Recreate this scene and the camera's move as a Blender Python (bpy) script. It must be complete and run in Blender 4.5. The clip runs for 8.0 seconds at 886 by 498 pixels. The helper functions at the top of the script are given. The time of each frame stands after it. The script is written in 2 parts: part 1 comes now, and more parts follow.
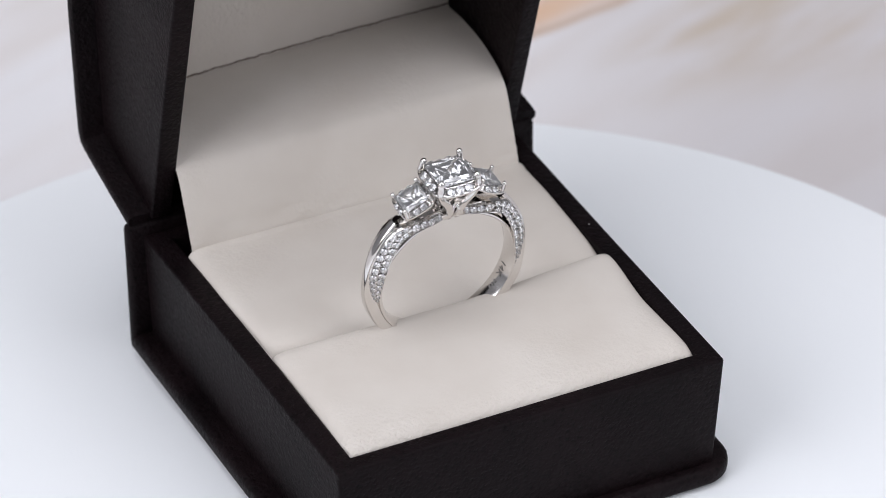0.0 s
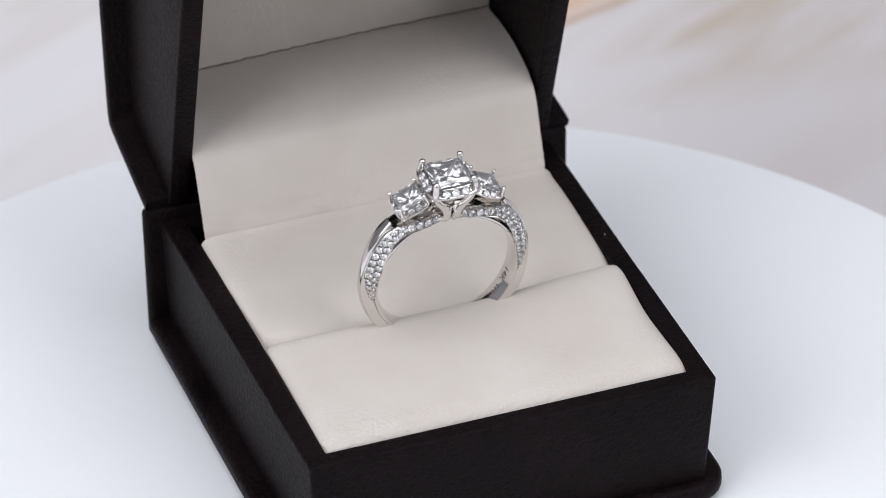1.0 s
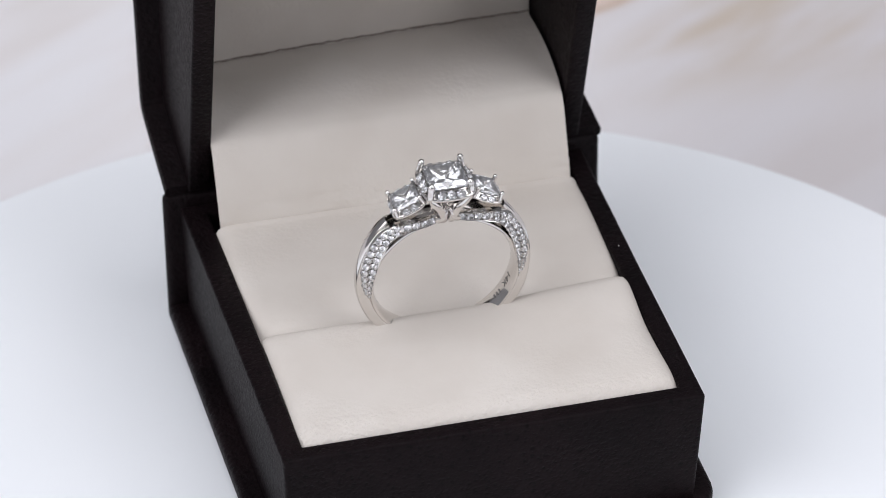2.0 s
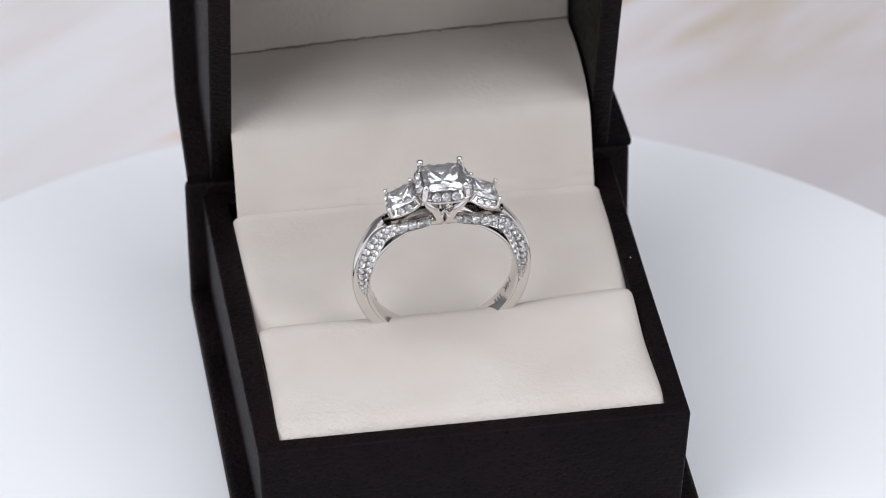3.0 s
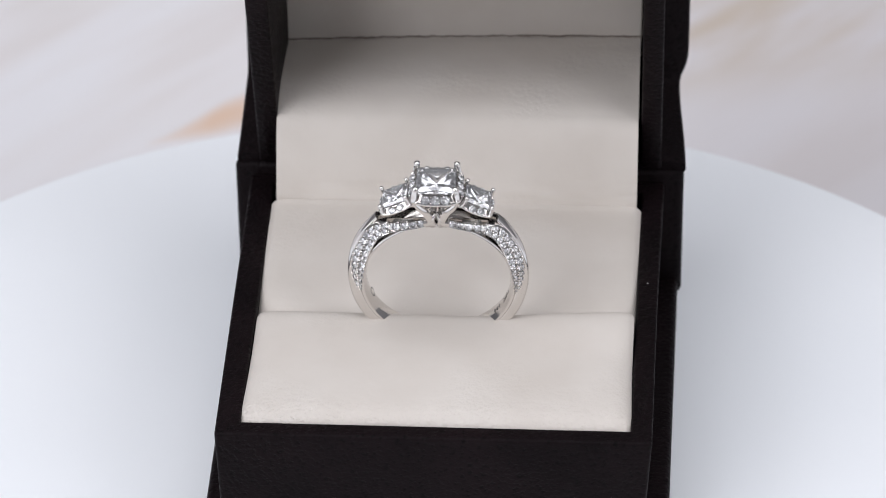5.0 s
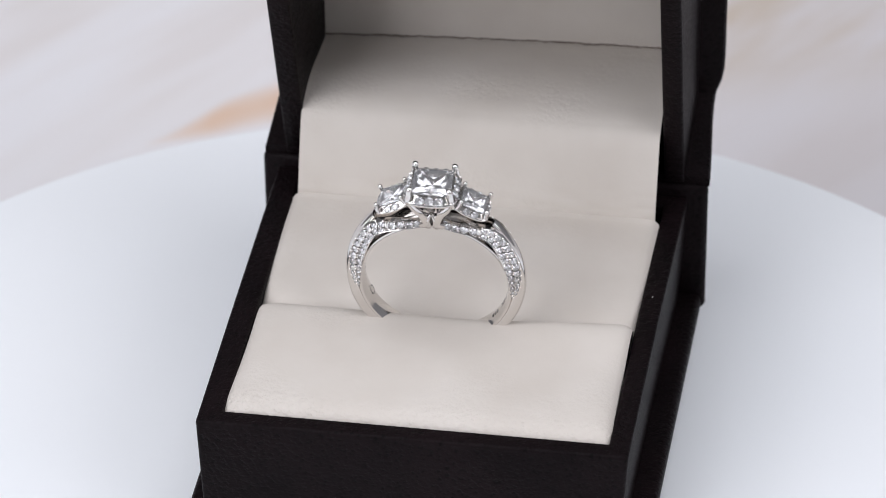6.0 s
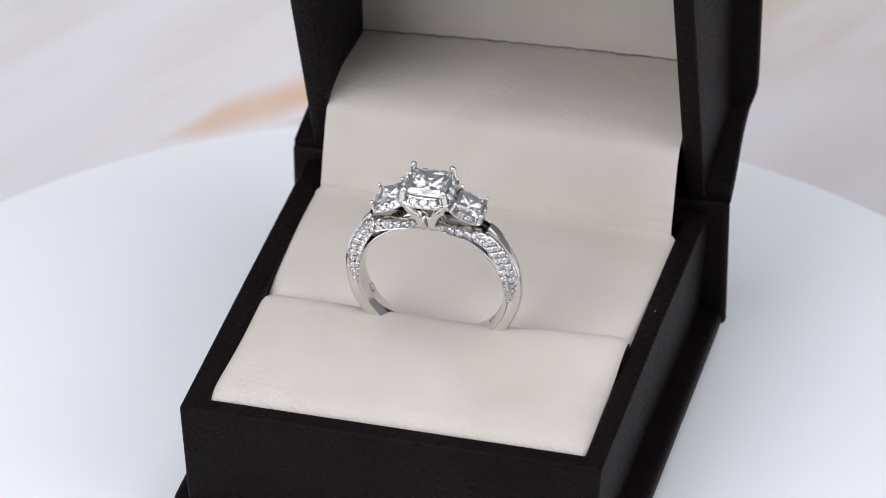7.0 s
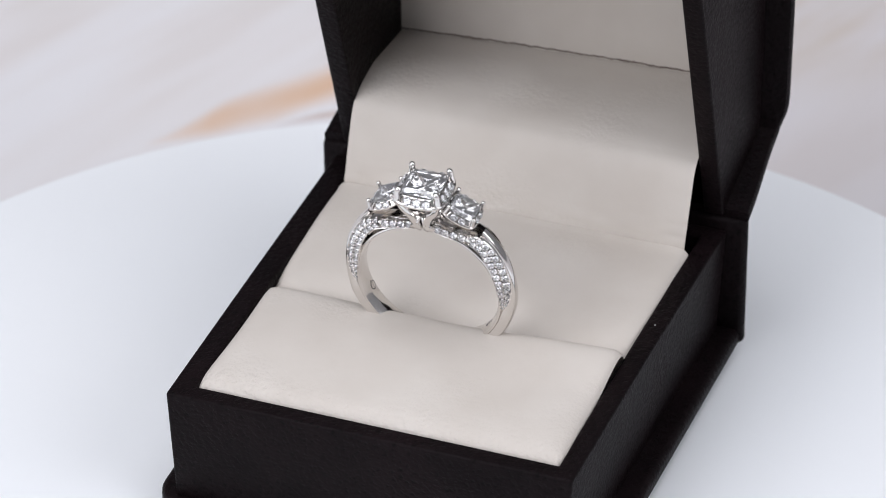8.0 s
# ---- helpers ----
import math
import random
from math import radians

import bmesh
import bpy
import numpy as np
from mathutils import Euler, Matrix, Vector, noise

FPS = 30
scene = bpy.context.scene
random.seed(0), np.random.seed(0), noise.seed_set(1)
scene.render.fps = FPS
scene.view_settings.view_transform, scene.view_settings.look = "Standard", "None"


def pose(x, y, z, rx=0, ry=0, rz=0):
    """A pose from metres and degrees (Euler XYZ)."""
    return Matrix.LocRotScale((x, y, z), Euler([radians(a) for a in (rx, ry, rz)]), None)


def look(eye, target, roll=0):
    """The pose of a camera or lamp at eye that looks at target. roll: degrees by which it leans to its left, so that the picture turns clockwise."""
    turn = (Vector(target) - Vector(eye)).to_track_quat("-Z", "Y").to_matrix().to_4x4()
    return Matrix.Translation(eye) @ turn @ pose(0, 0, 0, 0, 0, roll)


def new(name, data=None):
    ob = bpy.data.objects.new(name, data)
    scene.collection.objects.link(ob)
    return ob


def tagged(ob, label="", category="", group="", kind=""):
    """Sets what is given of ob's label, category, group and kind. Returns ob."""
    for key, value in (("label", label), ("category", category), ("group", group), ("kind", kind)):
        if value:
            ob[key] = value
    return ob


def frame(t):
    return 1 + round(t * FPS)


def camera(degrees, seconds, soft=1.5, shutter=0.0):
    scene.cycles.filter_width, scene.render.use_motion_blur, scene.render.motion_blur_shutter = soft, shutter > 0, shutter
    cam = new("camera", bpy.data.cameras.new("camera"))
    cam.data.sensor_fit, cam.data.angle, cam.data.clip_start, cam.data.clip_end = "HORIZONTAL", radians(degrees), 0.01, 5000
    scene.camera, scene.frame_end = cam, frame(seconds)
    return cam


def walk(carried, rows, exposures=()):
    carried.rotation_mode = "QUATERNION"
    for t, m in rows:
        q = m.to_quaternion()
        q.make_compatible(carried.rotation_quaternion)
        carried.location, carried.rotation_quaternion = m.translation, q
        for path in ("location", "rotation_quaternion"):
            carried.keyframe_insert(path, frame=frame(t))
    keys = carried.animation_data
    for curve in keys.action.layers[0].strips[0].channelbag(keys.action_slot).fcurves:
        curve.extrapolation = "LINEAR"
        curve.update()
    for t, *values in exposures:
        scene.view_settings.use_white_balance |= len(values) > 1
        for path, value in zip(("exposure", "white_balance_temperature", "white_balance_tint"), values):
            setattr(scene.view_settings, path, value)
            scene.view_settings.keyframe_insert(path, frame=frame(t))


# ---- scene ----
MM = 0.001

# camera on a tripod
cam = camera(12.85, 8.0, soft=0.85)
EYE, AIM = (0.0, -0.40517, 0.29153), (0.003824, 0.0, 0.026465)
VIEW = look(EYE, AIM, -0.375)
walk(cam, [(0.0, VIEW), (8.0, VIEW)])
cam.data.dof.use_dof = True
cam.data.dof.focus_distance = 0.479
cam.data.dof.aperture_fstop = 40

# light: three studio softboxes in a plain grey room that stays out of view
world = bpy.data.worlds.new("world")
scene.world = world
world.use_nodes = True
world.node_tree.nodes["Background"].inputs[0].default_value = (0.75, 0.83, 1.0, 1)
world.node_tree.nodes["Background"].inputs[1].default_value = 0.05


LAMP = (0.925, 0.93, 1.0)


def softbox(name, eye, size, watts, colour):
    lamp = bpy.data.lights.new(name, "AREA")
    lamp.shape, lamp.size, lamp.size_y, lamp.energy, lamp.color = "RECTANGLE", size[0], size[1], watts, colour
    ob = new(name, lamp)
    ob.matrix_world = look(eye, (0, 0, 0.02))
    return ob


softbox("key_softbox", (-0.80, -0.60, 0.66), (1.0, 0.9), 11.0, LAMP)
softbox("fill_softbox", (0.85, -0.50, 0.66), (0.9, 0.8), 6.15, LAMP)
softbox("top_softbox", (0.0, -0.08, 1.1), (1.1, 0.9), 6.85, LAMP)
scene.view_settings.exposure = 0.0


# materials
def material(name, colour, rough=0.5, metal=0.0):
    m = bpy.data.materials.new(name)
    m.use_nodes = True
    p = m.node_tree.nodes["Principled BSDF"]
    p.inputs["Base Color"].default_value = (*colour, 1)
    p.inputs["Roughness"].default_value = rough
    p.inputs["Metallic"].default_value = metal
    return m, m.node_tree, p


def node(tree, kind, links=(), **values):
    n = tree.nodes.new(kind)
    for key, value in values.items():
        n.inputs[key.replace("_", " ")].default_value = value
    for key, socket in links:
        tree.links.new(socket, n.inputs[key])
    return n


def ramp(tree, socket, stops):
    n = tree.nodes.new("ShaderNodeValToRGB")
    tree.links.new(socket, n.inputs[0])
    while len(n.color_ramp.elements) < len(stops):
        n.color_ramp.elements.new(0.5)
    for e, (at, c) in zip(n.color_ramp.elements, stops):
        e.position, e.color = at, (*c, 1)
    return n


def leather(name, dark, light, rough, grain, depth, crease, shine, pore=1.0, strip=0.0):
    """Embossed leatherette: pebble cells, fine pores and slow tonal drift."""
    m, t, p = material(name, light, rough)
    p.inputs["Specular IOR Level"].default_value = shine
    at = t.nodes.new("ShaderNodeTexCoord").outputs["Object"]
    drift = node(t, "ShaderNodeTexNoise", [("Vector", at)], Scale=90.0, Detail=3.0)
    fine = node(t, "ShaderNodeTexNoise", [("Vector", at)], Scale=grain * 1.7, Detail=4.0)
    cells = t.nodes.new("ShaderNodeTexVoronoi")
    cells.feature = "SMOOTH_F1"
    cells.inputs["Scale"].default_value = grain
    warp = node(t, "ShaderNodeMix", [("A", at), ("B", fine.outputs["Color"])], Factor=0.0006)
    warp.data_type = "VECTOR"
    t.links.new(at, warp.inputs[4])
    t.links.new(fine.outputs["Color"], warp.inputs[5])
    t.links.new(warp.outputs[1], cells.inputs["Vector"])
    tone = ramp(t, drift.outputs["Fac"], [(0.3, dark), (0.7, light)])
    pits = ramp(t, cells.outputs["Distance"], [(0.12, (pore,) * 3), (0.34, (1, 1, 1))])
    shade = t.nodes.new("ShaderNodeMix")
    shade.data_type, shade.blend_type = "RGBA", "MULTIPLY"
    shade.inputs[0].default_value = 1.0
    t.links.new(tone.outputs[0], shade.inputs[6])
    t.links.new(pits.outputs[0], shade.inputs[7])
    t.links.new(shade.outputs[2], p.inputs["Base Color"])
    area = ramp(t, node(t, "ShaderNodeTexNoise", [("Vector", at)], Scale=70.0, Detail=1.0).outputs["Fac"],
                [(0.48, (crease,) * 3), (0.70, (1, 1, 1))])
    # the skin is stretched open along the front edge
    yy = node(t, "ShaderNodeSeparateXYZ", [(0, at)]).outputs["Y"]
    edge = node(t, "ShaderNodeMapRange", [("Value", yy)], From_Min=-0.0215, From_Max=-0.0242, To_Min=0.0, To_Max=strip)
    area = node(t, "ShaderNodeMath", [(0, area.outputs[0]), (1, edge.outputs[0])])
    mix = node(t, "ShaderNodeMath", [(0, cells.outputs["Distance"]), (1, fine.outputs["Fac"])])
    mul = node(t, "ShaderNodeMath", [(0, mix.outputs[0]), (1, area.outputs[0])])
    mul.operation = "MULTIPLY"
    bump = node(t, "ShaderNodeBump", [("Height", mul.outputs[0])], Strength=0.6, Distance=depth)
    t.links.new(bump.outputs[0], p.inputs["Normal"])
    gloss = ramp(t, fine.outputs["Fac"], [(0.3, (rough - 0.08,) * 3), (0.7, (rough + 0.1,) * 3)])
    t.links.new(gloss.outputs[0], p.inputs["Roughness"])
    return m


IVORY = leather("ivory_leatherette", (0.578, 0.530, 0.475), (0.632, 0.588, 0.534), 0.55, 1500.0, 0.00015, 0.08, 0.35, strip=1.2)
BLACK = leather("black_brown_leatherette", (0.0036, 0.0020, 0.0025), (0.0080, 0.0044, 0.0052), 0.5, 1500.0, 0.00026, 0.6, 0.08, 0.2)


def metal_material():
    m, t, p = material("polished_white_gold", (0.77, 0.745, 0.72), 0.09, 1.0)
    at = t.nodes.new("ShaderNodeTexCoord").outputs["Object"]
    n = node(t, "ShaderNodeTexNoise", [("Vector", at)], Scale=900.0, Detail=3.0)
    r = ramp(t, n.outputs["Fac"], [(0.35, (0.08,) * 3), (0.7, (0.19,) * 3)])
    t.links.new(r.outputs[0], p.inputs["Roughness"])
    return m


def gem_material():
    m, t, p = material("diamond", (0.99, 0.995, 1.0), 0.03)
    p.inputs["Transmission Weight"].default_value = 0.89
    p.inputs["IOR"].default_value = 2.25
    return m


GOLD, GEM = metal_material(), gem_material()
ENGRAVED = material("engraved_mark", (0.25, 0.24, 0.23), 0.5, 0.6)[0]
DUST = material("white_dust", (0.8, 0.8, 0.78), 0.9)[0]
SEAM = material("dark_seam_gap", (0.15, 0.115, 0.095), 0.8)[0]


def disc_material():
    m, t, p = material("white_acrylic", (0.80, 0.82, 0.85), 0.32)
    at = t.nodes.new("ShaderNodeTexCoord").outputs["Object"]
    n = node(t, "ShaderNodeTexNoise", [("Vector", at)], Scale=14.0, Detail=3.0)
    c = ramp(t, n.outputs["Fac"], [(0.3, (0.865, 0.89, 0.905)), (0.7, (0.895, 0.915, 0.925))])
    t.links.new(c.outputs[0], p.inputs["Base Color"])
    r = ramp(t, n.outputs["Fac"], [(0.3, (0.3,) * 3), (0.7, (0.4,) * 3)])
    t.links.new(r.outputs[0], p.inputs["Roughness"])
    return m


def stops_along(tree, socket, lo, hi, stops):
    """A value that follows stops (position in millimetres, value in metres) along a coordinate."""
    top = max(v for _, v in stops)
    at = node(tree, "ShaderNodeMapRange", [("Value", socket)], From_Min=lo * MM, From_Max=hi * MM)
    c = ramp(tree, at.outputs[0], [((q - lo) / (hi - lo), (v / top,) * 3) for q, v in stops])
    return node(tree, "ShaderNodeMapRange", [("Value", c.outputs[0])], To_Max=top).outputs[0]


def blend(tree, amount, under, colour):
    n = tree.nodes.new("ShaderNodeMix")
    n.data_type = "RGBA"
    tree.links.new(amount, n.inputs[0])
    tree.links.new(under, n.inputs[6])
    n.inputs[7].default_value = (*colour, 1)
    return n.outputs[2]


def maths(tree, kind, a, b):
    n = tree.nodes.new("ShaderNodeMath")
    n.operation = kind
    for i, q in enumerate((a, b)):
        if isinstance(q, (int, float)):
            n.inputs[i].default_value = q
        else:
            tree.links.new(q, n.inputs[i])
    return n.outputs[0]


def vein(tree, x, y, middle, width, power=1.0):
    """1 on a wandering line y = middle(x), falling to 0 at its width."""
    off = maths(tree, "ABSOLUTE", maths(tree, "SUBTRACT", y, stops_along(tree, x, -60, 60, middle)), 0.0)
    m = node(tree, "ShaderNodeMapRange", [("Value", off), ("From Max", stops_along(tree, x, -60, 60, width))], From_Min=0.0, To_Min=1.0, To_Max=0.0)
    m.interpolation_type = "SMOOTHSTEP"
    end = node(tree, "ShaderNodeMapRange", [("Value", x)], From_Min=0.058, From_Max=0.13, To_Min=1.0, To_Max=0.0)
    return maths(tree, "MULTIPLY", maths(tree, "POWER", m.outputs[0], power), end.outputs[0])


def marble_material():
    """Pale stone with soft slanting streaks, a beige cloudy side and one long tan vein."""
    m, t, p = material("veined_stone", (0.7, 0.67, 0.65), 0.35)
    at = t.nodes.new("ShaderNodeTexCoord").outputs["Object"]
    turn = node(t, "ShaderNodeMapping", [("Vector", at)], Rotation=(0, 0, radians(-VEIN_TURN)))
    long = node(t, "ShaderNodeMapping", [("Vector", turn.outputs[0])], Scale=(10.0, 62.0, 1.0))
    soft = node(t, "ShaderNodeTexNoise", [("Vector", long.outputs[0])], Scale=1.0, Detail=2.0)
    base = ramp(t, soft.outputs["Fac"], [(0.34, (0.69, 0.645, 0.62)), (0.48, (0.75, 0.725, 0.72)), (0.62, (0.775, 0.765, 0.775))])
    xyz = node(t, "ShaderNodeSeparateXYZ", [(0, at)])
    x, y = xyz.outputs["X"], xyz.outputs["Y"]
    wave = node(t, "ShaderNodeTexNoise", [("Vector", at)], Scale=40.0, Detail=2.0)
    sway = node(t, "ShaderNodeMapRange", [("Value", wave.outputs["Fac"])], To_Min=-0.0022, To_Max=0.0022)
    yw = maths(t, "ADD", y, sway.outputs[0])
    # falloff away from the key light put into the colour: greyer towards +x
    grey = node(t, "ShaderNodeMapRange", [("Value", x)], From_Min=-0.005, From_Max=0.06, To_Min=0.0, To_Max=0.62)
    grey.interpolation_type = "SMOOTHSTEP"
    colour = blend(t, grey.outputs[0], base.outputs[0], (0.60, 0.565, 0.57))
    patch = node(t, "ShaderNodeMapping", [("Vector", turn.outputs[0])], Scale=(24.0, 85.0, 1.0), Location=(0.35, 0.2, 0))
    cloud = node(t, "ShaderNodeTexNoise", [("Vector", patch.outputs[0])], Scale=1.0, Detail=3.0)
    spread = ramp(t, cloud.outputs["Fac"], [(0.38, (0, 0, 0)), (0.62, (1, 1, 1))])
    band = vein(t, x, yw, [(-60, 0.10), (25, 0.125), (45, 0.142), (60, 0.15)], [(-60, 0.002), (20, 0.003), (40, 0.026), (60, 0.034)])
    side = node(t, "ShaderNodeMapRange", [("Value", x)], From_Min=0.025, From_Max=0.045)
    colour = blend(t, maths(t, "MULTIPLY", maths(t, "MULTIPLY", spread.outputs[0], band), side.outputs[0]), colour, (0.56, 0.485, 0.41))
    # the tan vein, its brown lower rim, and a thin brown streak beneath it
    start = node(t, "ShaderNodeMapRange", [("Value", x)], From_Min=-0.041, From_Max=-0.031)
    line = [(-60, 0.098), (-38, 0.1117), (-28.8, 0.1180), (-21.6, 0.1222), (-13.4, 0.1274), (3, 0.1365), (20, 0.1488), (34, 0.1615), (60, 0.180)]
    body = vein(t, x, yw, line, [(-60, 0.0005), (-38, 0.0016), (-28.8, 0.0066), (-21.6, 0.0074), (-13.4, 0.0074), (20, 0.009), (60, 0.009)], 0.65)
    fine = node(t, "ShaderNodeTexNoise", [("Vector", patch.outputs[0])], Scale=2.2, Detail=2.0)
    mottle = node(t, "ShaderNodeMapRange", [("Value", fine.outputs["Fac"])], From_Min=0.3, From_Max=0.7, To_Min=0.75, To_Max=1.0)
    colour = blend(t, maths(t, "MULTIPLY", maths(t, "MULTIPLY", body, mottle.outputs[0]), start.outputs[0]), colour, (0.70, 0.475, 0.325))
    rim = vein(t, x, yw, [(-60, 0.08), (8, 0.1350), (20, 0.1428), (25, 0.1462), (35, 0.1545), (60, 0.175)], [(-60, 0.0003), (5, 0.0004), (18, 0.0024), (60, 0.003)])
    late = node(t, "ShaderNodeMapRange", [("Value", x)], From_Min=0.005, From_Max=0.018, To_Max=0.75)
    colour = blend(t, maths(t, "MULTIPLY", rim, late.outputs[0]), colour, (0.52, 0.37, 0.27))
    thin = vein(t, x, yw, [(-60, 0.10), (-21, 0.1152), (-12.8, 0.1180), (10, 0.127), (60, 0.15)], [(-60, 0.0004), (-21, 0.0008), (-12, 0.0019), (60, 0.002)])
    first = node(t, "ShaderNodeMapRange", [("Value", x)], From_Min=-0.022, From_Max=-0.014, To_Max=0.7)
    last = node(t, "ShaderNodeMapRange", [("Value", x)], From_Min=-0.004, From_Max=0.008, To_Min=1.0, To_Max=0.0)
    colour = blend(t, maths(t, "MULTIPLY", maths(t, "MULTIPLY", thin, first.outputs[0]), last.outputs[0]), colour, (0.50, 0.37, 0.31))
    t.links.new(colour, p.inputs["Base Color"])
    return m


# mesh helpers (lengths in millimetres)
def part(name, bm, mat, parent=None, label="", smooth=True, category="", kind=""):
    bmesh.ops.recalc_face_normals(bm, faces=bm.faces)
    me = bpy.data.meshes.new(name)
    bm.to_mesh(me)
    bm.free()
    me.transform(Matrix.Scale(MM, 4))
    me.materials.append(mat)
    if smooth:
        me.shade_smooth()
        me.set_sharp_from_angle(angle=radians(38))
    ob = new(name, me)
    ob.parent = parent
    return tagged(ob, label, category, "", kind)


def prism(outline, x0, x1, bevel=0.3, segments=3):
    """An outline in (y, z) drawn out from x0 to x1, all edges rounded."""
    bm = bmesh.new()
    a = [bm.verts.new((x0, y, z)) for y, z in outline]
    b = [bm.verts.new((x1, y, z)) for y, z in outline]
    bm.faces.new(a), bm.faces.new(b[::-1])
    for i in range(len(a)):
        j = (i + 1) % len(a)
        bm.faces.new((a[i], b[i], b[j], a[j]))
    bmesh.ops.recalc_face_normals(bm, faces=bm.faces)
    if bevel:
        bmesh.ops.bevel(bm, geom=bm.edges[:], offset=bevel, segments=segments, profile=0.5, affect="EDGES", clamp_overlap=True)
    return bm


def slab(x0, x1, y0, y1, z0, z1, bevel=0.3, segments=3):
    return prism([(y0, z0), (y1, z0), (y1, z1), (y0, z1)], x0, x1, bevel, segments)


def catmull(points, steps):
    """A smooth line through points."""
    p = [Vector(q) for q in points]
    p = [2 * p[0] - p[1], *p, 2 * p[-1] - p[-2]]
    out = []
    for i in range(1, len(p) - 2):
        a, b, c, d = p[i - 1:i + 3]
        for k in range(steps):
            s = k / steps
            out.append(0.5 * (2 * b + (c - a) * s + (2 * a - 5 * b + 4 * c - d) * s * s + (3 * b - a - 3 * c + d) * s ** 3))
    return out + [p[-2]]


def sheet(rows):
    """A skin over rows of points, each row as long as the next."""
    bm = bmesh.new()
    grid = [[bm.verts.new(p) for p in row] for row in rows]
    for r, s in zip(grid, grid[1:]):
        for i in range(len(r) - 1):
            bm.faces.new((r[i], r[i + 1], s[i + 1], s[i]))
    return bm


def tube(rings, closed=False):
    """Rings of points joined into a solid; closed joins the last ring to the first."""
    bm = bmesh.new()
    loops = [[bm.verts.new(p) for p in ring] for ring in rings]
    pairs = list(zip(loops, loops[1:])) + ([(loops[-1], loops[0])] if closed else [])
    for r, s in pairs:
        for i in range(len(r)):
            j = (i + 1) % len(r)
            bm.faces.new((r[i], r[j], s[j], s[i]))
    if not closed:
        bm.faces.new(loops[0]), bm.faces.new(loops[-1][::-1])
    return bm


def thing(name, label, category, m=None):
    ob = new(name)
    ob.empty_display_size = 0.01
    if m:
        ob.matrix_world = m
    return tagged(ob, label, category)


# room, table and round platform
def room():
    # unseen room, added so its greys shape reflections in metal, gems and leather
    pale = material("grey_wall_paint", (0.44, 0.44, 0.445), 0.8)[0]
    dark = material("dark_grey_cloth", (0.2, 0.2, 0.205), 0.9)[0]
    w, h, low = 1300, 1500, -780
    for name, box in (("wall_north", (-w, w, w, w + 60, low, h)), ("wall_south", (-w, w, -w - 60, -w, low, h)),
                      ("wall_east", (w, w + 60, -w, w, low, h)), ("wall_west", (-w - 60, -w, -w, w, low, h)),
                      ("ceiling", (-w, w, -w, w, h, h + 60)), ("floor", (-w, w, -w, w, low - 60, low))):
        dim = name == "floor"
        part(name, slab(*box, bevel=0), dark if dim else pale, None, "plain " + ("unseen dark grey" if dim else "unseen mid grey") + " studio " + name.split("_")[0], False, name.split("_")[0], "structure")


VEIN_TURN = 47.0
TABLE_Z = -26.0
DISC_X, DISC_Y, DISC_R = 0.6, -12.5, 91.0


def table():
    top = thing("table", "pale stone table top with soft tan veins", "table")
    m = marble_material()
    part("tabletop", slab(-600, 600, -420, 700, TABLE_Z - 30, TABLE_Z, 1.5), m, top)
    for x in (-540, 540):
        for y in (-370, 650):
            part("leg", slab(x - 30, x + 30, y - 30, y + 30, -780, TABLE_Z - 30, 2), BLACK, top, "dark table leg")


def lathe(profile, n, centre=(0, 0)):
    return tube([[(centre[0] + r * math.cos(2 * math.pi * i / n), centre[1] + r * math.sin(2 * math.pi * i / n), z) for i in range(n)] for r, z in profile])


def platform():
    top = thing("round_platform", "round white acrylic display platform on the table", "platform")
    top.location = (DISC_X * MM, DISC_Y * MM, -1.6 * MM)
    r = DISC_R
    edge = [(r - 0.8, -6), (r - 0.2, -5.7), (r, -5), (r, -1.6), (r - 0.4, -0.8), (r - 1.0, -0.3)]
    part("disc", lathe([(1, -6)] + edge + [(1, -0.3)], 160), disc_material(), top)
    part("foot", lathe([(70, TABLE_Z + 1.6), (70, -6.1)], 64), BLACK, top, "dark round foot")


# ring box
def ring_box():
    box = thing("ring_box", "open black-brown leatherette ring box with ivory lining", "box")
    part("bottom_board", rounded_board(-28.6, 28.1, -29.2, 30.6, -1.7, 0.9, 4.4), BLACK, box)
    part("spine_board", slab(-29.4, 29.4, 28.9, 30.7, -0.2, 18.9, 0.8), BLACK, box)
    part("tray_wall", tray(), BLACK, box)
    cushions(box)
    bm = bmesh.new()
    bead(bm, Vector((25.0, 5.4, 16.98)), 0.08)
    part("dust_speck", bm, DUST, box, "tiny white dust speck")
    lid(box)
    return box


def tray():
    """The tray's four walls in one piece, a little wider at the hinge than at the front."""
    bm = bmesh.new()
    outer = [(-26.3, -28), (26.0, -28), (26.3, 0), (26.9, 28.85), (-27.3, 28.85), (-26.8, 0)]
    inner = [(-23.4, -25.35), (23.4, -25.35), (23.6, 0), (24.0, 26.4), (-24.0, 26.4), (-23.6, 0)]
    foot = [(x - 1.0 if x > 0 else x + 0.5, y + 0.3 if y < -20 else y) for x, y in outer]
    loops = [[bm.verts.new((x, y, z if z < 10 else z + 0.95 * ((y + 28) / 57 if y > -24 else 0) ** 0.8)) for x, y in q]
             for q, z in ((foot, 0.6), (outer, 16.32), (inner, 16.32), (inner, 2.4))]
    for p, q in zip(loops, loops[1:] + loops[:1]):
        for i in range(6):
            j = (i + 1) % 6
            bm.faces.new((p[i], p[j], q[j], q[i]))
    bmesh.ops.recalc_face_normals(bm, faces=bm.faces)
    sharp = [e for e in bm.edges if e.calc_face_angle() > 0.5]
    bmesh.ops.bevel(bm, geom=sharp, offset=0.42, segments=4, profile=0.5, affect="EDGES")
    return bm


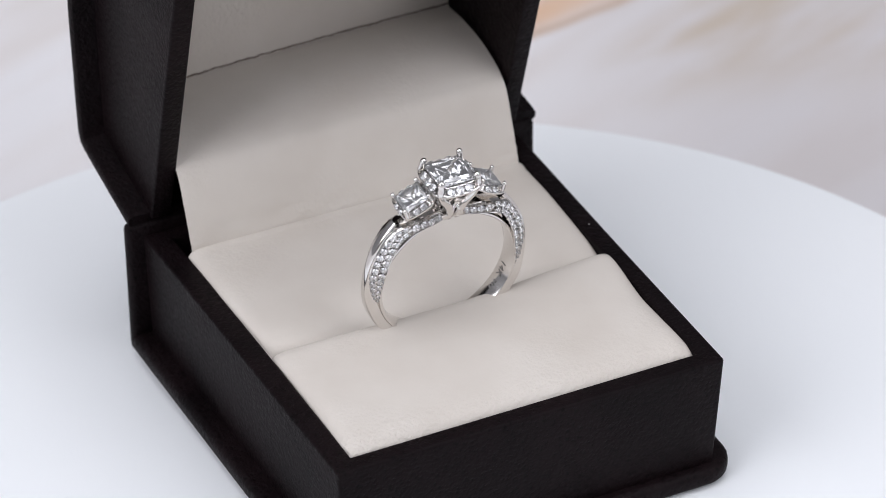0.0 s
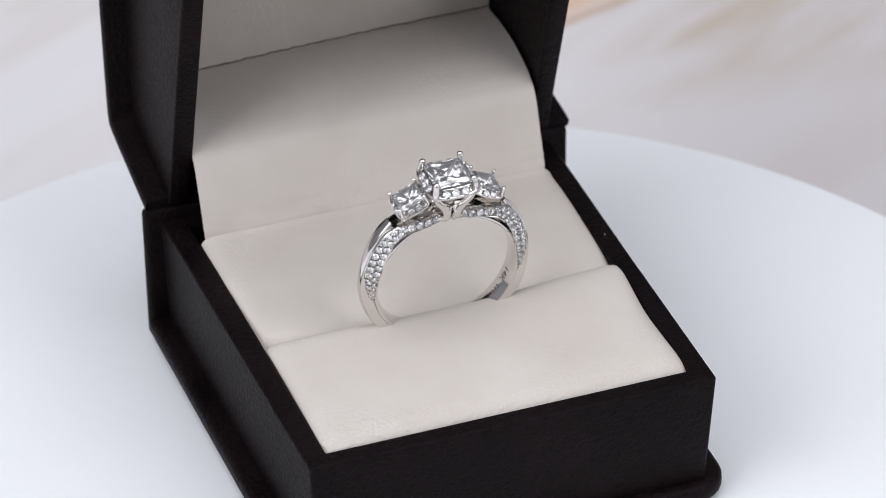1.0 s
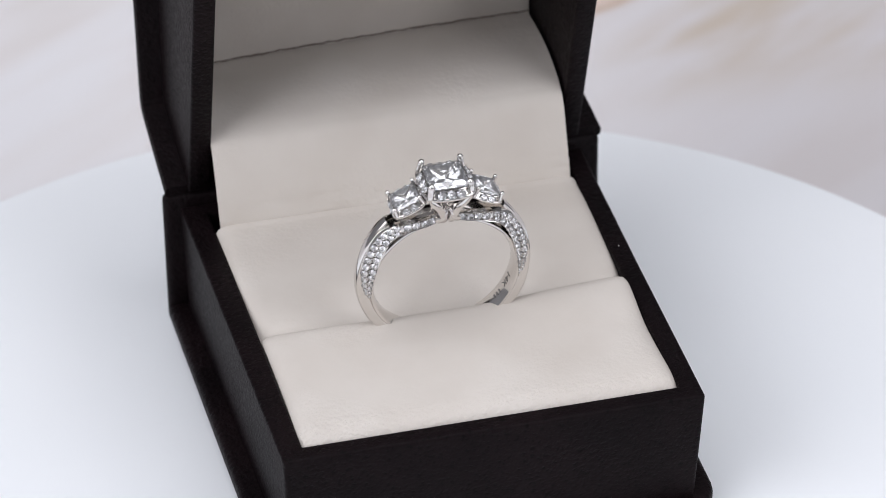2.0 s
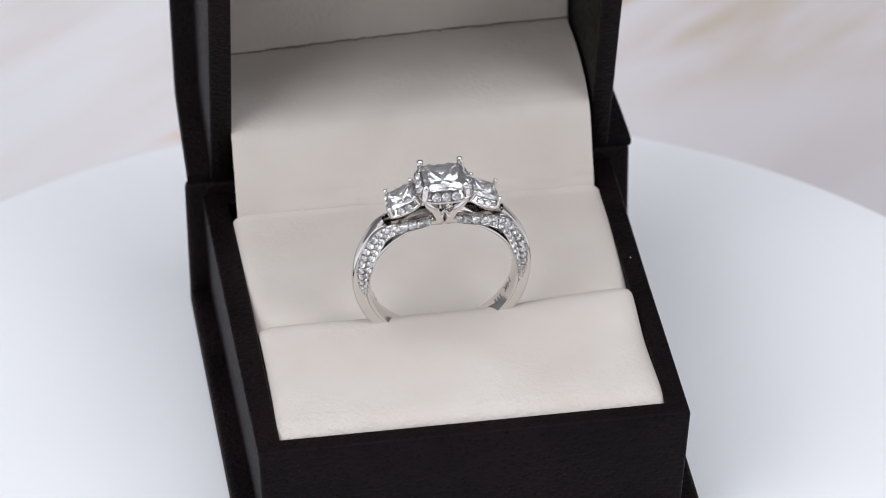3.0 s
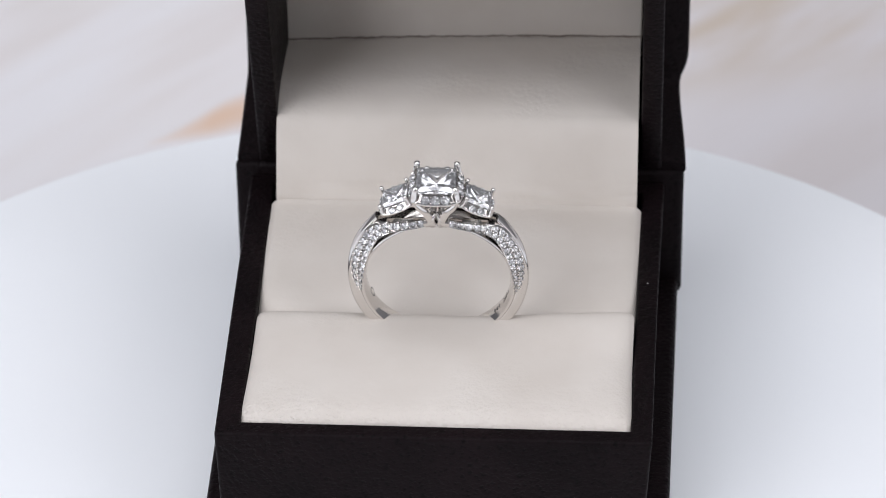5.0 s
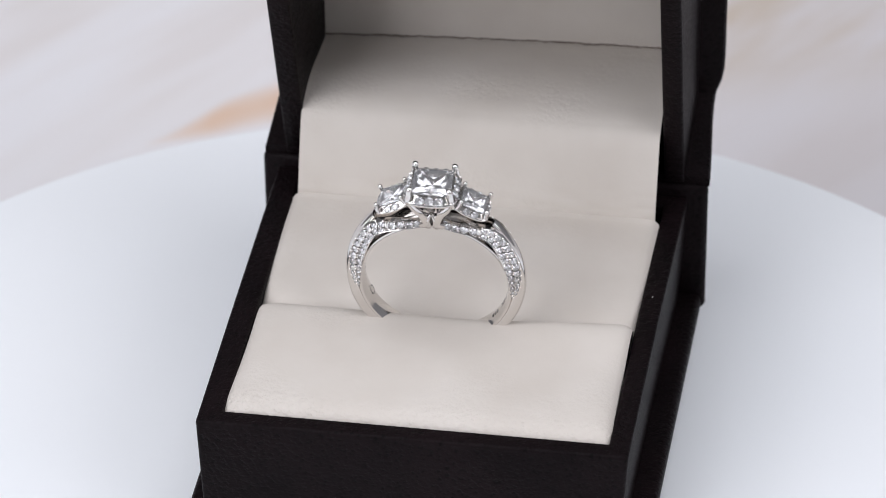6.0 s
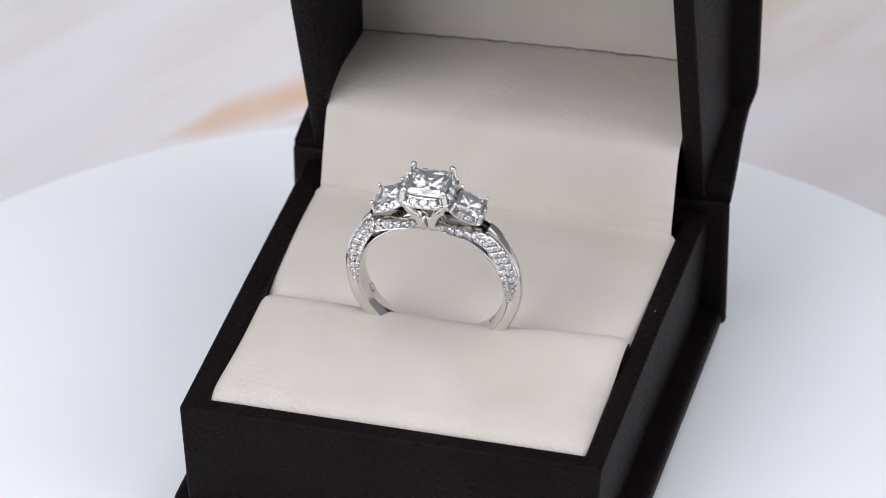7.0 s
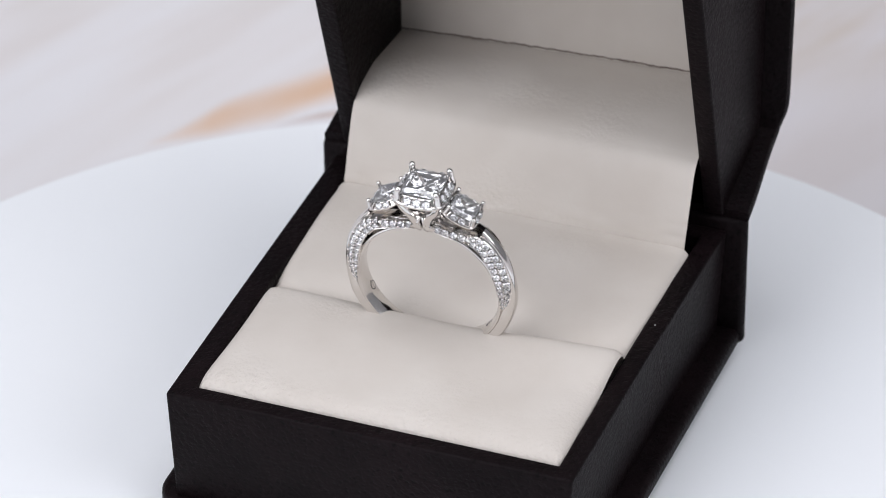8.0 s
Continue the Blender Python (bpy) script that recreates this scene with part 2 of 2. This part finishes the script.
def rounded_board(x0, x1, y0, y1, z0, z1, r=2.6):
    bm = bmesh.new()
    pts = []
    for cx, cy, a, r in ((x1 - 1, y1 - 1, 0, 1.0), (x0 + 1, y1 - 1, 90, 1.0), (x0 + r, y0 + r, 180, r), (x1 - r, y0 + r, 270, r)):
        for k in range(7):
            b = radians(a + 15 * k)
            pts.append((cx + r * math.cos(b), cy + r * math.sin(b)))
    low = [bm.verts.new((x, y, z0)) for x, y in pts]
    high = [bm.verts.new((x, y, z1)) for x, y in pts]
    bm.faces.new(low), bm.faces.new(high)
    for i in range(len(low)):
        j = (i + 1) % len(low)
        bm.faces.new((low[i], low[j], high[j], high[i]))
    bmesh.ops.recalc_face_normals(bm, faces=bm.faces)
    rim = [e for e in bm.edges if abs(e.verts[0].co.z - e.verts[1].co.z) < 0.01]
    bmesh.ops.bevel(bm, geom=rim, offset=0.9, segments=4, profile=0.5, affect="EDGES")
    for v in bm.verts:
        v.co.x *= 1 + 0.03 * (v.co.y - y0) / (y1 - y0)
        v.co.z += 1.3 * (v.co.y - y0) / (y1 - y0)
    return bm


def pillow(profile, half, drop, steps=6, cols=72, seed=0.0, lump=0.12, dip=0.0, pinch=0.0, rise=0.0, sag=0.0):
    """A padded roll: a (y, z) profile swept across x, rounded off at its ends."""
    line = catmull([(0, y, z) for y, z in profile], steps)
    floor_z = min(p.z for p in line)
    y0, y1 = line[0].y, line[-1].y
    rows = []
    for p in line:
        row = []
        bow = math.sin(math.pi * min(1.0, max(0.0, (p.y - y0) / (y1 - y0))))
        for i in range(cols + 1):
            s = -1 + 2 * i / cols
            s = math.copysign(1 - (1 - abs(s)) ** 1.6, s) * 0.5 + s * 0.5
            fall = max(0.0, (abs(s) - 0.90) / 0.10)
            dz = drop * (1 - math.sqrt(max(0.0, 1 - fall * fall)))
            wob = lump * noise.noise(Vector((s * 3.1 + seed, p.y * 0.12, seed)))
            sink = dip * max(0.0, 1 - abs(p.y + 1) / 9) ** 2 * math.exp(-(s * half / 15) ** 4)
            ridge = min(1.0, max(0.0, (p.y + 13) / 9.5))
            sink -= rise * max(0.0, s) ** 1.3 * ridge * ridge * (3 - 2 * ridge)
            sink += sag * bow * abs(s) ** 7
            near = max(0.0, 1 - abs(p.y + 2) / 9)
            push = -0.7 * near * near * (3 - 2 * near) * math.exp(-(s * half / 14) ** 4)
            row.append((s * (half - pinch * bow + max(0.0, p.y) * 0.016), p.y + push, max(floor_z, p.z - dz - sink + wob * (1 - fall))))
        rows.append(row)
    return sheet(rows)


def cushions(box):
    front = [(-25.25, 10), (-25.3, 14.4), (-25.0, 15.7), (-24.0, 16.7), (-21.5, 17.35), (-16, 17.6), (-9, 17.6), (-5, 17.5), (-3.4, 17.3), (-2.5, 16.8), (-2.1, 15.6), (-2.0, 9)]
    back = [(-1.95, 9), (-1.9, 12.8), (-1.6, 14.6), (-0.4, 15.9), (1.4, 16.6), (4.2, 17.05), (9, 17.45), (15, 17.8), (20.5, 17.75), (22.2, 17.4), (22.5, 12)]
    part("front_cushion", pillow(front, 23.5, 0.9, dip=-0.5, seed=1.3, pinch=0.12, rise=1.15, sag=0.6), IVORY, box, "ivory leatherette front cushion")
    part("back_cushion", pillow(back, 23.6, 0.9, dip=2.3, seed=4.1), IVORY, box, "ivory leatherette back cushion")
    part("tray_floor", slab(-23.4, 23.4, -25.2, 26.4, 8.0, 9.0, 0), IVORY, box)


RIM_LOW, RIM_HIGH = (28.7, 19.4), (11.4, 73.5)


def lid(box):
    cover = part("lid_board", curved_board([(29.2, 19.4), (36, 21.0), (43.6, 22.9), (44.9, 24.0), (45.2, 26), (45.5, 34), (45.5, 46), (42.5, 60), (35, 72), (22, 79), (8, 80)], 1.9, 29.2), BLACK, box)
    side = [RIM_LOW, (43.9, 24.0), (44.4, 34), (44.4, 46), (41, 59), (33.5, 70), (21, 76.5), RIM_HIGH]
    for x0, x1 in ((-26.1, -23.25), (23.75, 26.4)):
        part("lid_side_wall", prism(side, x0, x1, 0.3), BLACK, cover)
    part("lid_end_wall", prism([RIM_HIGH, (21, 76.5), (22.5, 74.5), (12.2, 71)], -23.7, 23.7, 0.2), BLACK, cover)
    flap = [(21.7, 14.5), (22.0, 17.5), (23.9, 23), (25.5, 26.9), (27.3, 28.6), (30, 29.6), (34.5, 30.3), (43.2, 30.2)]
    part("lining_flap", lining(flap, 23.35), IVORY, cover, "curved ivory leatherette lining flap")
    part("lid_panel", slab(-23.6, 23.6, 42.6, 44.2, 28.0, 68, 0.4), IVORY, cover, "ivory leatherette lid panel")
    # brown tube added along the joint; its dark colour stands in for the shaded gap
    rings = []
    for i in range(121):
        x = -23.5 + 47 * i / 120
        dz = 0.16 * noise.noise(Vector((x * 0.9, 3.1, 0))) + 0.1 * noise.noise(Vector((x * 3.0, 7.7, 0)))
        q = 0.11 + 0.06 * noise.noise(Vector((x * 2.0, 1.7, 0)))
        rings.append([(x, 42.55 + q * math.cos(a * math.pi / 3), 30.48 + seam_line(x) + dz + q * math.sin(a * math.pi / 3)) for a in range(6)])
    part("seam", tube(rings), SEAM, cover, "dark uneven seam line")


def seam_line(x):
    """The seam climbs a little to one side and bows upwards."""
    return 0.031 * x + 0.28 * (1 - (x / 23) ** 2)


def curved_board(points, thick, half):
    """A board bent along a (y, z) line, with soft edges."""
    line = catmull([(0, y, z) for y, z in points], 5)
    rings = []
    for i, p in enumerate(line):
        d = (line[min(i + 1, len(line) - 1)] - line[max(i - 1, 0)]).normalized()
        n = Vector((0, d.z, -d.y)) * (thick / 2)
        e, ring = 0.7, []
        shift = 0.15
        w, v = half + 0.4 - 1.1 * math.exp(-((p.z - 23) / 2.5) ** 2), half
        for x, k in ((-v, -0.4), (-v + 0.2, -0.8), (-v + e, -1), (w - e, -1), (w - 0.2, -0.8), (w, -0.4),
                     (w, 0.4), (w - 0.2, 0.8), (w - e, 1), (-v + e, 1), (-v + 0.2, 0.8), (-v, 0.4)):
            q = p + n * k
            ring.append((x + shift, q.y, q.z))
        rings.append(ring)
    return tube(rings)


def lining(points, half):
    line = catmull([(0, y, z) for y, z in points], 12)
    rows = []
    for p in line:
        fold = max(0.0, 1 - abs(p.z - 19.0) / 2.6)
        row = []
        for i in range(121):
            x = half * (-1 + 2 * i / 120)
            wave = 0.12 * noise.noise(Vector((i * 0.06, p.y * 0.2, p.z * 0.2)))
            wrinkle = 0.3 * fold * noise.noise(Vector((x * 0.22, p.z * 1.5, 2.0)))
            row.append((x, p.y + wrinkle, p.z + wave + seam_line(x) * min(1.0, max(0.0, (p.y - 27) / 12))))
        rows.append(row)
    bm = sheet(rows)
    return bm


# ring: radius and angle from the top of the hoop, side s = -1 or 1
RING_IN_BOX = pose(-0.70 * MM, -4.4 * MM, 23.9 * MM, 8, 0, 0.6)


def along(phi, table):
    """Value at phi on a smooth line through the stops of a table."""
    n = len(table)
    slope = []
    for i in range(n):
        (x0, y0), (x1, y1) = table[max(i - 1, 0)], table[min(i + 1, n - 1)]
        slope.append((y1 - y0) / (x1 - x0))
    if phi <= table[0][0]:
        return table[0][1]
    for i in range(n - 1):
        (x0, y0), (x1, y1) = table[i], table[i + 1]
        if phi <= x1:
            w = x1 - x0
            k = (phi - x0) / w
            return ((1 + 2 * k) * (1 - k) ** 2 * y0 + k * (1 - k) ** 2 * w * slope[i]
                    + k * k * (3 - 2 * k) * y1 + k * k * (k - 1) * w * slope[i + 1])
    return table[-1][1]


def polar(r, phi, y, s=1):
    a = radians(phi)
    return Vector((s * r * math.sin(a), y, r * math.cos(a)))


def hoop(r):
    rings = []
    for i in range(144):
        phi = i * 2.5
        d = min(phi, 360 - phi)
        h = along(d, [(0, 1.1), (60, 1.25), (110, 1.35), (180, 1.25)])
        sec = [(9.10, -h), (8.95, -h * 0.6), (8.88, 0), (8.95, h * 0.6), (9.10, h), (9.12, h + 0.1), (9.35, h + 0.1), (9.48, h), (9.5, 0), (9.48, -h), (9.35, -h - 0.1), (9.12, -h - 0.1)]
        rings.append([polar(q, phi, y) for q, y in sec])
    part("hoop", tube(rings, True), GOLD, r)


def shank(r):
    rings = []
    for i in range(120):
        phi = 37 + (360 - 74) * i / 119
        d = min(phi, 360 - phi)
        h = along(d, [(37, 0.6), (56, 0.72), (80, 0.8), (96, 1.0), (108, 1.4), (180, 1.3)])
        ro = along(d, [(37, 12.45), (50, 12.0), (62, 11.7), (76, 11.35), (90, 11.15), (110, 11.0), (130, 10.9), (180, 10.6)])
        ri = along(d, [(37, 11.9), (56, 10.8), (80, 9.4), (180, 9.3)])
        m = (ro + ri) / 2
        sec = []
        for j in range(32):
            a = 2 * math.pi * j / 32
            u, v = math.cos(a), math.sin(a)
            sec.append((m + (ro - ri) / 2 * math.copysign(abs(u) ** 0.75, u), h * math.copysign(abs(v) ** 0.7, v)))
        rings.append([polar(q, phi, y) for q, y in sec])
    part("shank", tube(rings), GOLD, r)


RAIL_R = [(8, 9.75), (17, 9.85), (29, 10.4), (41, 11.05), (56, 10.65), (75, 10.1), (90, 9.85), (101, 9.75)]
RAIL_H = [(8, 0.5), (20, 0.58), (32, 0.74), (46, 0.86), (62, 0.93), (80, 0.88), (92, 0.55), (101, 0.12)]
RAIL_Y = [(8, 1.4), (18, 1.6), (45, 1.5), (74, 1.3), (90, 1.25), (101, 1.25)]


# slope of the stone-set face: how far it falls back per millimetre outwards
RAIL_LEAN = [(8, 0.05), (30, 0.15), (50, 0.4), (100, 0.5)]


def round_gem():
    bm = bmesh.new()
    table = [bm.verts.new((0.55 * math.cos(k * math.pi / 4), 0.55 * math.sin(k * math.pi / 4), 0.34)) for k in range(8)]
    girdle = [bm.verts.new((math.cos((k + 0.5) * math.pi / 4), math.sin((k + 0.5) * math.pi / 4), 0)) for k in range(8)]
    cul = bm.verts.new((0, 0, -0.62))
    bm.faces.new(table)
    for k in range(8):
        j = (k + 1) % 8
        bm.faces.new((table[k], girdle[k], table[j]))
        bm.faces.new((table[j], girdle[k], girdle[j]))
        bm.faces.new((girdle[k], cul, girdle[j]))
    bmesh.ops.recalc_face_normals(bm, faces=bm.faces)
    me = bpy.data.meshes.new("pave_stone")
    bm.to_mesh(me)
    bm.free()
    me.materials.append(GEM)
    return me


def set_stone(me, at, normal, size, parent, turn=0.0):
    ob = new("pave_stone", me)
    q = Vector(normal).to_track_quat("Z", "Y").to_matrix().to_4x4() @ pose(0, 0, 0, 0, 0, turn)
    ob.matrix_world = Matrix.Translation(Vector(at) * MM) @ q @ Matrix.Scale(size * MM, 4)
    ob.parent = parent


def bead(bm, at, size):
    bmesh.ops.create_icosphere(bm, subdivisions=1, radius=size, matrix=Matrix.Translation(at))


def rail(r, gem, s, f):
    """A pave rail: s is the side of the ring, f -1 for its front face and 1 for its back face."""
    rings = []
    for i in range(56):
        phi = 8 + 92 * i / 55
        c, h, y = along(phi, RAIL_R), along(phi, RAIL_H), along(phi, RAIL_Y)
        t = along(phi, [(8, 0.75), (40, 1.0), (75, 0.95), (100, 0.6)])
        e = min(0.14, h * 0.3)
        sec = [(c - h, y - t), (c - h, y - 0.1), (c - h + 0.06, y), (c - h + e, y - 0.04), (c - h + e * 1.1, y - 0.4), (c + h - e * 1.1, y - 0.45), (c + h - e, y - 0.14), (c + h - 0.06, y - 0.1), (c + h, y - 0.22), (c + h, y - t)]
        lean = along(phi, RAIL_LEAN)
        rings.append([polar(q, phi, f * (yy - lean * (q - c)), s) for q, yy in sec])
    bm = tube(rings)
    spots = []
    phi = 11.0
    while phi < 30:
        spots.append((phi, 0.0, 0.53))
        phi += 5.9
    while phi < 96:
        h = along(phi, RAIL_H)
        size = min(0.53, h * 0.53)
        spots.append((phi, h * 0.47, size))
        spots.append((phi + 2.4, -h * 0.47, size * 0.95))
        phi += max(3.2, size * 2.05 / 10.4 * 57.3)
    for phi, off, size in spots:
        c, y, h = along(phi, RAIL_R), along(phi, RAIL_Y), along(phi, RAIL_H)
        for a, b in ((2.3, 0.33), (-2.3, 0.33), (2.3, -0.33), (-2.3, -0.33)):
            lift = max(0.1 - h, min(h - 0.14, off + b * size / 0.4))
            bead(bm, polar(c + lift, phi + a * size / 0.4, f * (y - 0.16 - along(phi, RAIL_LEAN) * lift), s), 0.10 + 0.04 * random.random())
    ob = part("pave_rail", bm, GOLD, r)
    for phi, off, size in spots:
        c, y = along(phi, RAIL_R) + off, along(phi, RAIL_Y)
        lean = along(phi, RAIL_LEAN)
        n = polar(0.1 + lean, phi, 0, s) + Vector((0.12 * random.uniform(-1, 1), f, 0.12 * random.uniform(-1, 1)))
        set_stone(gem, polar(c, phi, f * (y - 0.08 - lean * off), s), n, size, ob, random.uniform(0, 45))


def square_loop(half, z, bow=0.0, power=5.0, n=48):
    out = []
    for i in range(n):
        a = 2 * math.pi * i / n
        c, d = math.cos(a), math.sin(a)
        k = half / (abs(c) ** power + abs(d) ** power) ** (1 / power)
        x, y = k * c, k * d
        m = min(abs(x), abs(y)) / half
        out.append((x, y, z + bow * m * m))
    return out


def princess(half, name):
    """Square brilliant with a flat table, bevelled crown and chevron facets below."""
    bm = bmesh.new()
    v = bm.verts.new
    corners = [(-1, -1), (1, -1), (1, 1), (-1, 1)]
    t = [v((x * half * 0.70, y * half * 0.70, half * 0.17)) for x, y in corners]
    g = [v((x * half, y * half, 0)) for x, y in corners]
    gl = [v((x * half, y * half, -0.06 * half)) for x, y in corners]
    cul = v((0, 0, -half * 1.15))
    bm.faces.new(t)
    for i in range(4):
        j = (i + 1) % 4
        mid = (Vector(corners[i]) + Vector(corners[j])) / 2
        m = v((mid.x * half, mid.y * half, 0))
        ml = v((mid.x * half, mid.y * half, -0.06 * half))
        st = v((mid.x * half * 0.86, mid.y * half * 0.86, half * 0.10))
        bm.faces.new((t[i], st, t[j]))
        bm.faces.new((t[i], g[i], st)), bm.faces.new((g[i], m, st)), bm.faces.new((m, g[j], st)), bm.faces.new((t[j], st, g[j]))
        bm.faces.new((g[i], gl[i], ml, m)), bm.faces.new((m, ml, gl[j], g[j]))
        steps = [(0.74, 0.40), (0.36, 0.84)]
        prev = ml
        for q, depth in steps:
            nxt = v((mid.x * half * q, mid.y * half * q, -half * depth))
            bm.faces.new((gl[i], nxt, prev)), bm.faces.new((prev, nxt, gl[j]))
            prev = nxt
        bm.faces.new((gl[i], cul, prev)), bm.faces.new((prev, cul, gl[j]))
    return bm


def head(r, gem, m, k, name, stones):
    """A square halo setting with its stone; the origin is at the prong tips, k its size."""
    base = part("setting", halo_frame(k), GOLD, r, name)
    base.matrix_world = m
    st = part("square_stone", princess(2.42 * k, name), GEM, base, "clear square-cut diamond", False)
    st.location = (0, 0, -0.72 * k * MM)
    for x in (-1, 1):
        for y in (-1, 1):
            pr = part("prong", prong(k), GOLD, base)
            pr.matrix_local = pose(x * 2.5 * k * MM, y * 2.5 * k * MM, 0, -y * 3, x * 3, math.degrees(math.atan2(y, x)))
    for side in range(4):
        a = radians(90 * side)
        u, n = Vector((math.cos(a), math.sin(a), 0)), Vector((-math.sin(a), math.cos(a), 0))
        for i in range(stones):
            o = (i - (stones - 1) / 2) * (1.2 if stones > 2 else 1.5) * k
            at = u * o + n * 2.98 * k + Vector((0, 0, -1.42 * k + 0.15 * k * (o / (2.3 * k)) ** 2))
            set_stone(gem, at, n * 0.85 + Vector((0, 0, 0.7)), (0.60 if stones > 2 else 0.68) * k, base, 20 * i)
    return base


def halo_frame(k):
    rows = [(2.0, -2.3, 0), (2.05, -1.5, 0), (2.3, -1.1, 0), (2.52, -1.02, 0.1), (2.6, -1.12, 0.15), (2.42, -1.45, 0.2), (2.8, -1.98, 0.3), (3.1, -1.85, 0.38), (3.2, -1.8, 0.4), (3.3, -1.88, 0.4), (3.33, -2.0, 0.4), (3.27, -2.2, 0.4), (3.0, -2.32, 0.35)]
    bm = tube([[(x * k, y * k, z * k) for x, y, z in square_loop(h, z, bow)] for h, z, bow in rows], True)
    for side in range(4):
        a = radians(90 * side)
        u, n = Vector((math.cos(a), math.sin(a), 0)), Vector((-math.sin(a), math.cos(a), 0))
        for i in range(9):
            o = (i - 4) * 0.52 * k
            bead(bm, u * o + n * 3.12 * k + Vector((0, 0, (0.3 * (i - 4) ** 2 / 16 - 1.76) * k)), 0.11 * k)
    return bm


def prong(k):
    """A claw: a rod that swells into a rounded tip bent over the stone."""
    prof = [(0.30, -2.0, 0.2), (0.42, -1.75, 0.16), (0.42, -1.2, 0.05), (0.38, -0.8, 0.0), (0.40, -0.45, -0.06), (0.42, -0.18, -0.1), (0.34, 0.05, -0.13), (0.18, 0.17, -0.14), (0.03, 0.2, -0.14)]
    rings = [[((dx + q * math.cos(i * math.pi / 6)) * k, q * math.sin(i * math.pi / 6) * k, z * k) for i in range(12)] for q, z, dx in prof]
    return tube(rings)


def strut(points, widths):
    """A tapered polished bar along a smooth line."""
    line = catmull(points, 6)
    rings = []
    for i, p in enumerate(line):
        d = (line[min(i + 1, len(line) - 1)] - line[max(i - 1, 0)]).normalized()
        a = d.cross(Vector((0, 1, 0))).normalized()
        b = a.cross(d)
        w = along(i / (len(line) - 1), widths)
        rings.append([p + a * w * math.cos(q * math.pi / 5) + b * w * 0.7 * math.sin(q * math.pi / 5) for q in range(10)])
    return tube(rings)


def engraving(r):
    """The carat stamp and a maker's mark inside the hoop."""
    text = bpy.data.curves.new("stamp", "FONT")
    text.body, text.size = "14K", 1.35
    ob = new("stamp", text)
    deps = bpy.context.evaluated_depsgraph_get()
    src = ob.evaluated_get(deps).to_mesh()
    me = bpy.data.meshes.new("carat_stamp")
    me.from_pydata([v.co[:] for v in src.vertices], [], [p.vertices[:] for p in src.polygons])
    bpy.data.objects.remove(ob)
    for v in me.vertices:
        phi = 103 + math.degrees(v.co.x / 8.85)
        v.co = polar(8.85, phi, 0.55 - v.co.y) * MM
    me.materials.append(ENGRAVED)
    o = new("carat_stamp", me)
    o.parent = r
    tagged(o, "engraved 14K stamp")
    bm = bmesh.new()
    for i in range(3):
        a = 122 + i * 3.2
        q = [polar(8.85, a + u, v) for u, v in ((0, -0.35), (1.6, -0.15), (1.6, 0.35), (0, 0.35))]
        bm.faces.new([bm.verts.new(p) for p in q])
    part("maker_mark", bm, ENGRAVED, r, "engraved maker's mark", False)
    bm = bmesh.new()
    n = 28
    inner = [bm.verts.new(polar(8.85, 112 + 3.2 * math.cos(2 * math.pi * i / n), 0.62 + 0.42 * math.sin(2 * math.pi * i / n), -1)) for i in range(n)]
    outer = [bm.verts.new(polar(8.85, 112 + 4.0 * math.cos(2 * math.pi * i / n), 0.62 + 0.54 * math.sin(2 * math.pi * i / n), -1)) for i in range(n)]
    for i in range(n):
        j = (i + 1) % n
        bm.faces.new((inner[i], inner[j], outer[j], outer[i]))
    part("oval_mark", bm, ENGRAVED, r, "engraved oval mark", False)


def ring():
    r = thing("ring", "white gold three-stone diamond ring standing in the cushion slot", "ring")
    gem = round_gem()
    hoop(r)
    shank(r)
    for s in (-1, 1):
        for f in (-1, 1):
            rail(r, gem, s, f)
            part("strut", strut([(s * 0.5, f * 1.35, 9.3), (s * 0.55, f * 1.75, 10.1), (s * 1.2, f * 2.2, 12.0), (s * 2.1, f * 2.45, 13.2), (s * 2.5, f * 2.5, 14.2)], [(0, 0.42), (0.5, 0.5), (1, 0.36)]), GOLD, r)
            part("strut", strut([(s * 1.3, f * 1.5, 9.6), (s * 0.75, f * 1.9, 10.2), (s * 0.45, f * 2.0, 11.0), (s * 0.1, f * 1.8, 11.6)], [(0, 0.45), (0.6, 0.34), (1, 0.15)]), GOLD, r)
    head(r, gem, pose(0, 0, 16.1 * MM), 1.0, "square halo setting of the centre stone", 3)
    for s in (-1, 1):
        head(r, gem, pose(s * 5.3 * MM, 0.05 * MM, 13.35 * MM, 0, s * 25, 0), 0.70, "smaller square halo setting of a side stone", 2)
    engraving(r)
    return r


room()
table()
platform()
the_box = ring_box()
the_ring = ring()


def motions():
    """The platform's slow turn carries the box and the ring."""
    box_rows, ring_rows = [], []
    for k in range(17):
        t = k * 0.5
        turn = 25.614 - 5.9026 * t - 0.00384 * t * t
        m = pose(0, 0, 0, 0, 0, turn) @ pose(0, 0, 0, 0, -0.285, 0) @ pose(0.00418, 0.0025, 0)
        box_rows.append((t, m))
        ring_rows.append((t, m @ RING_IN_BOX))
    walk(the_box, box_rows)
    walk(the_ring, ring_rows)


motions()
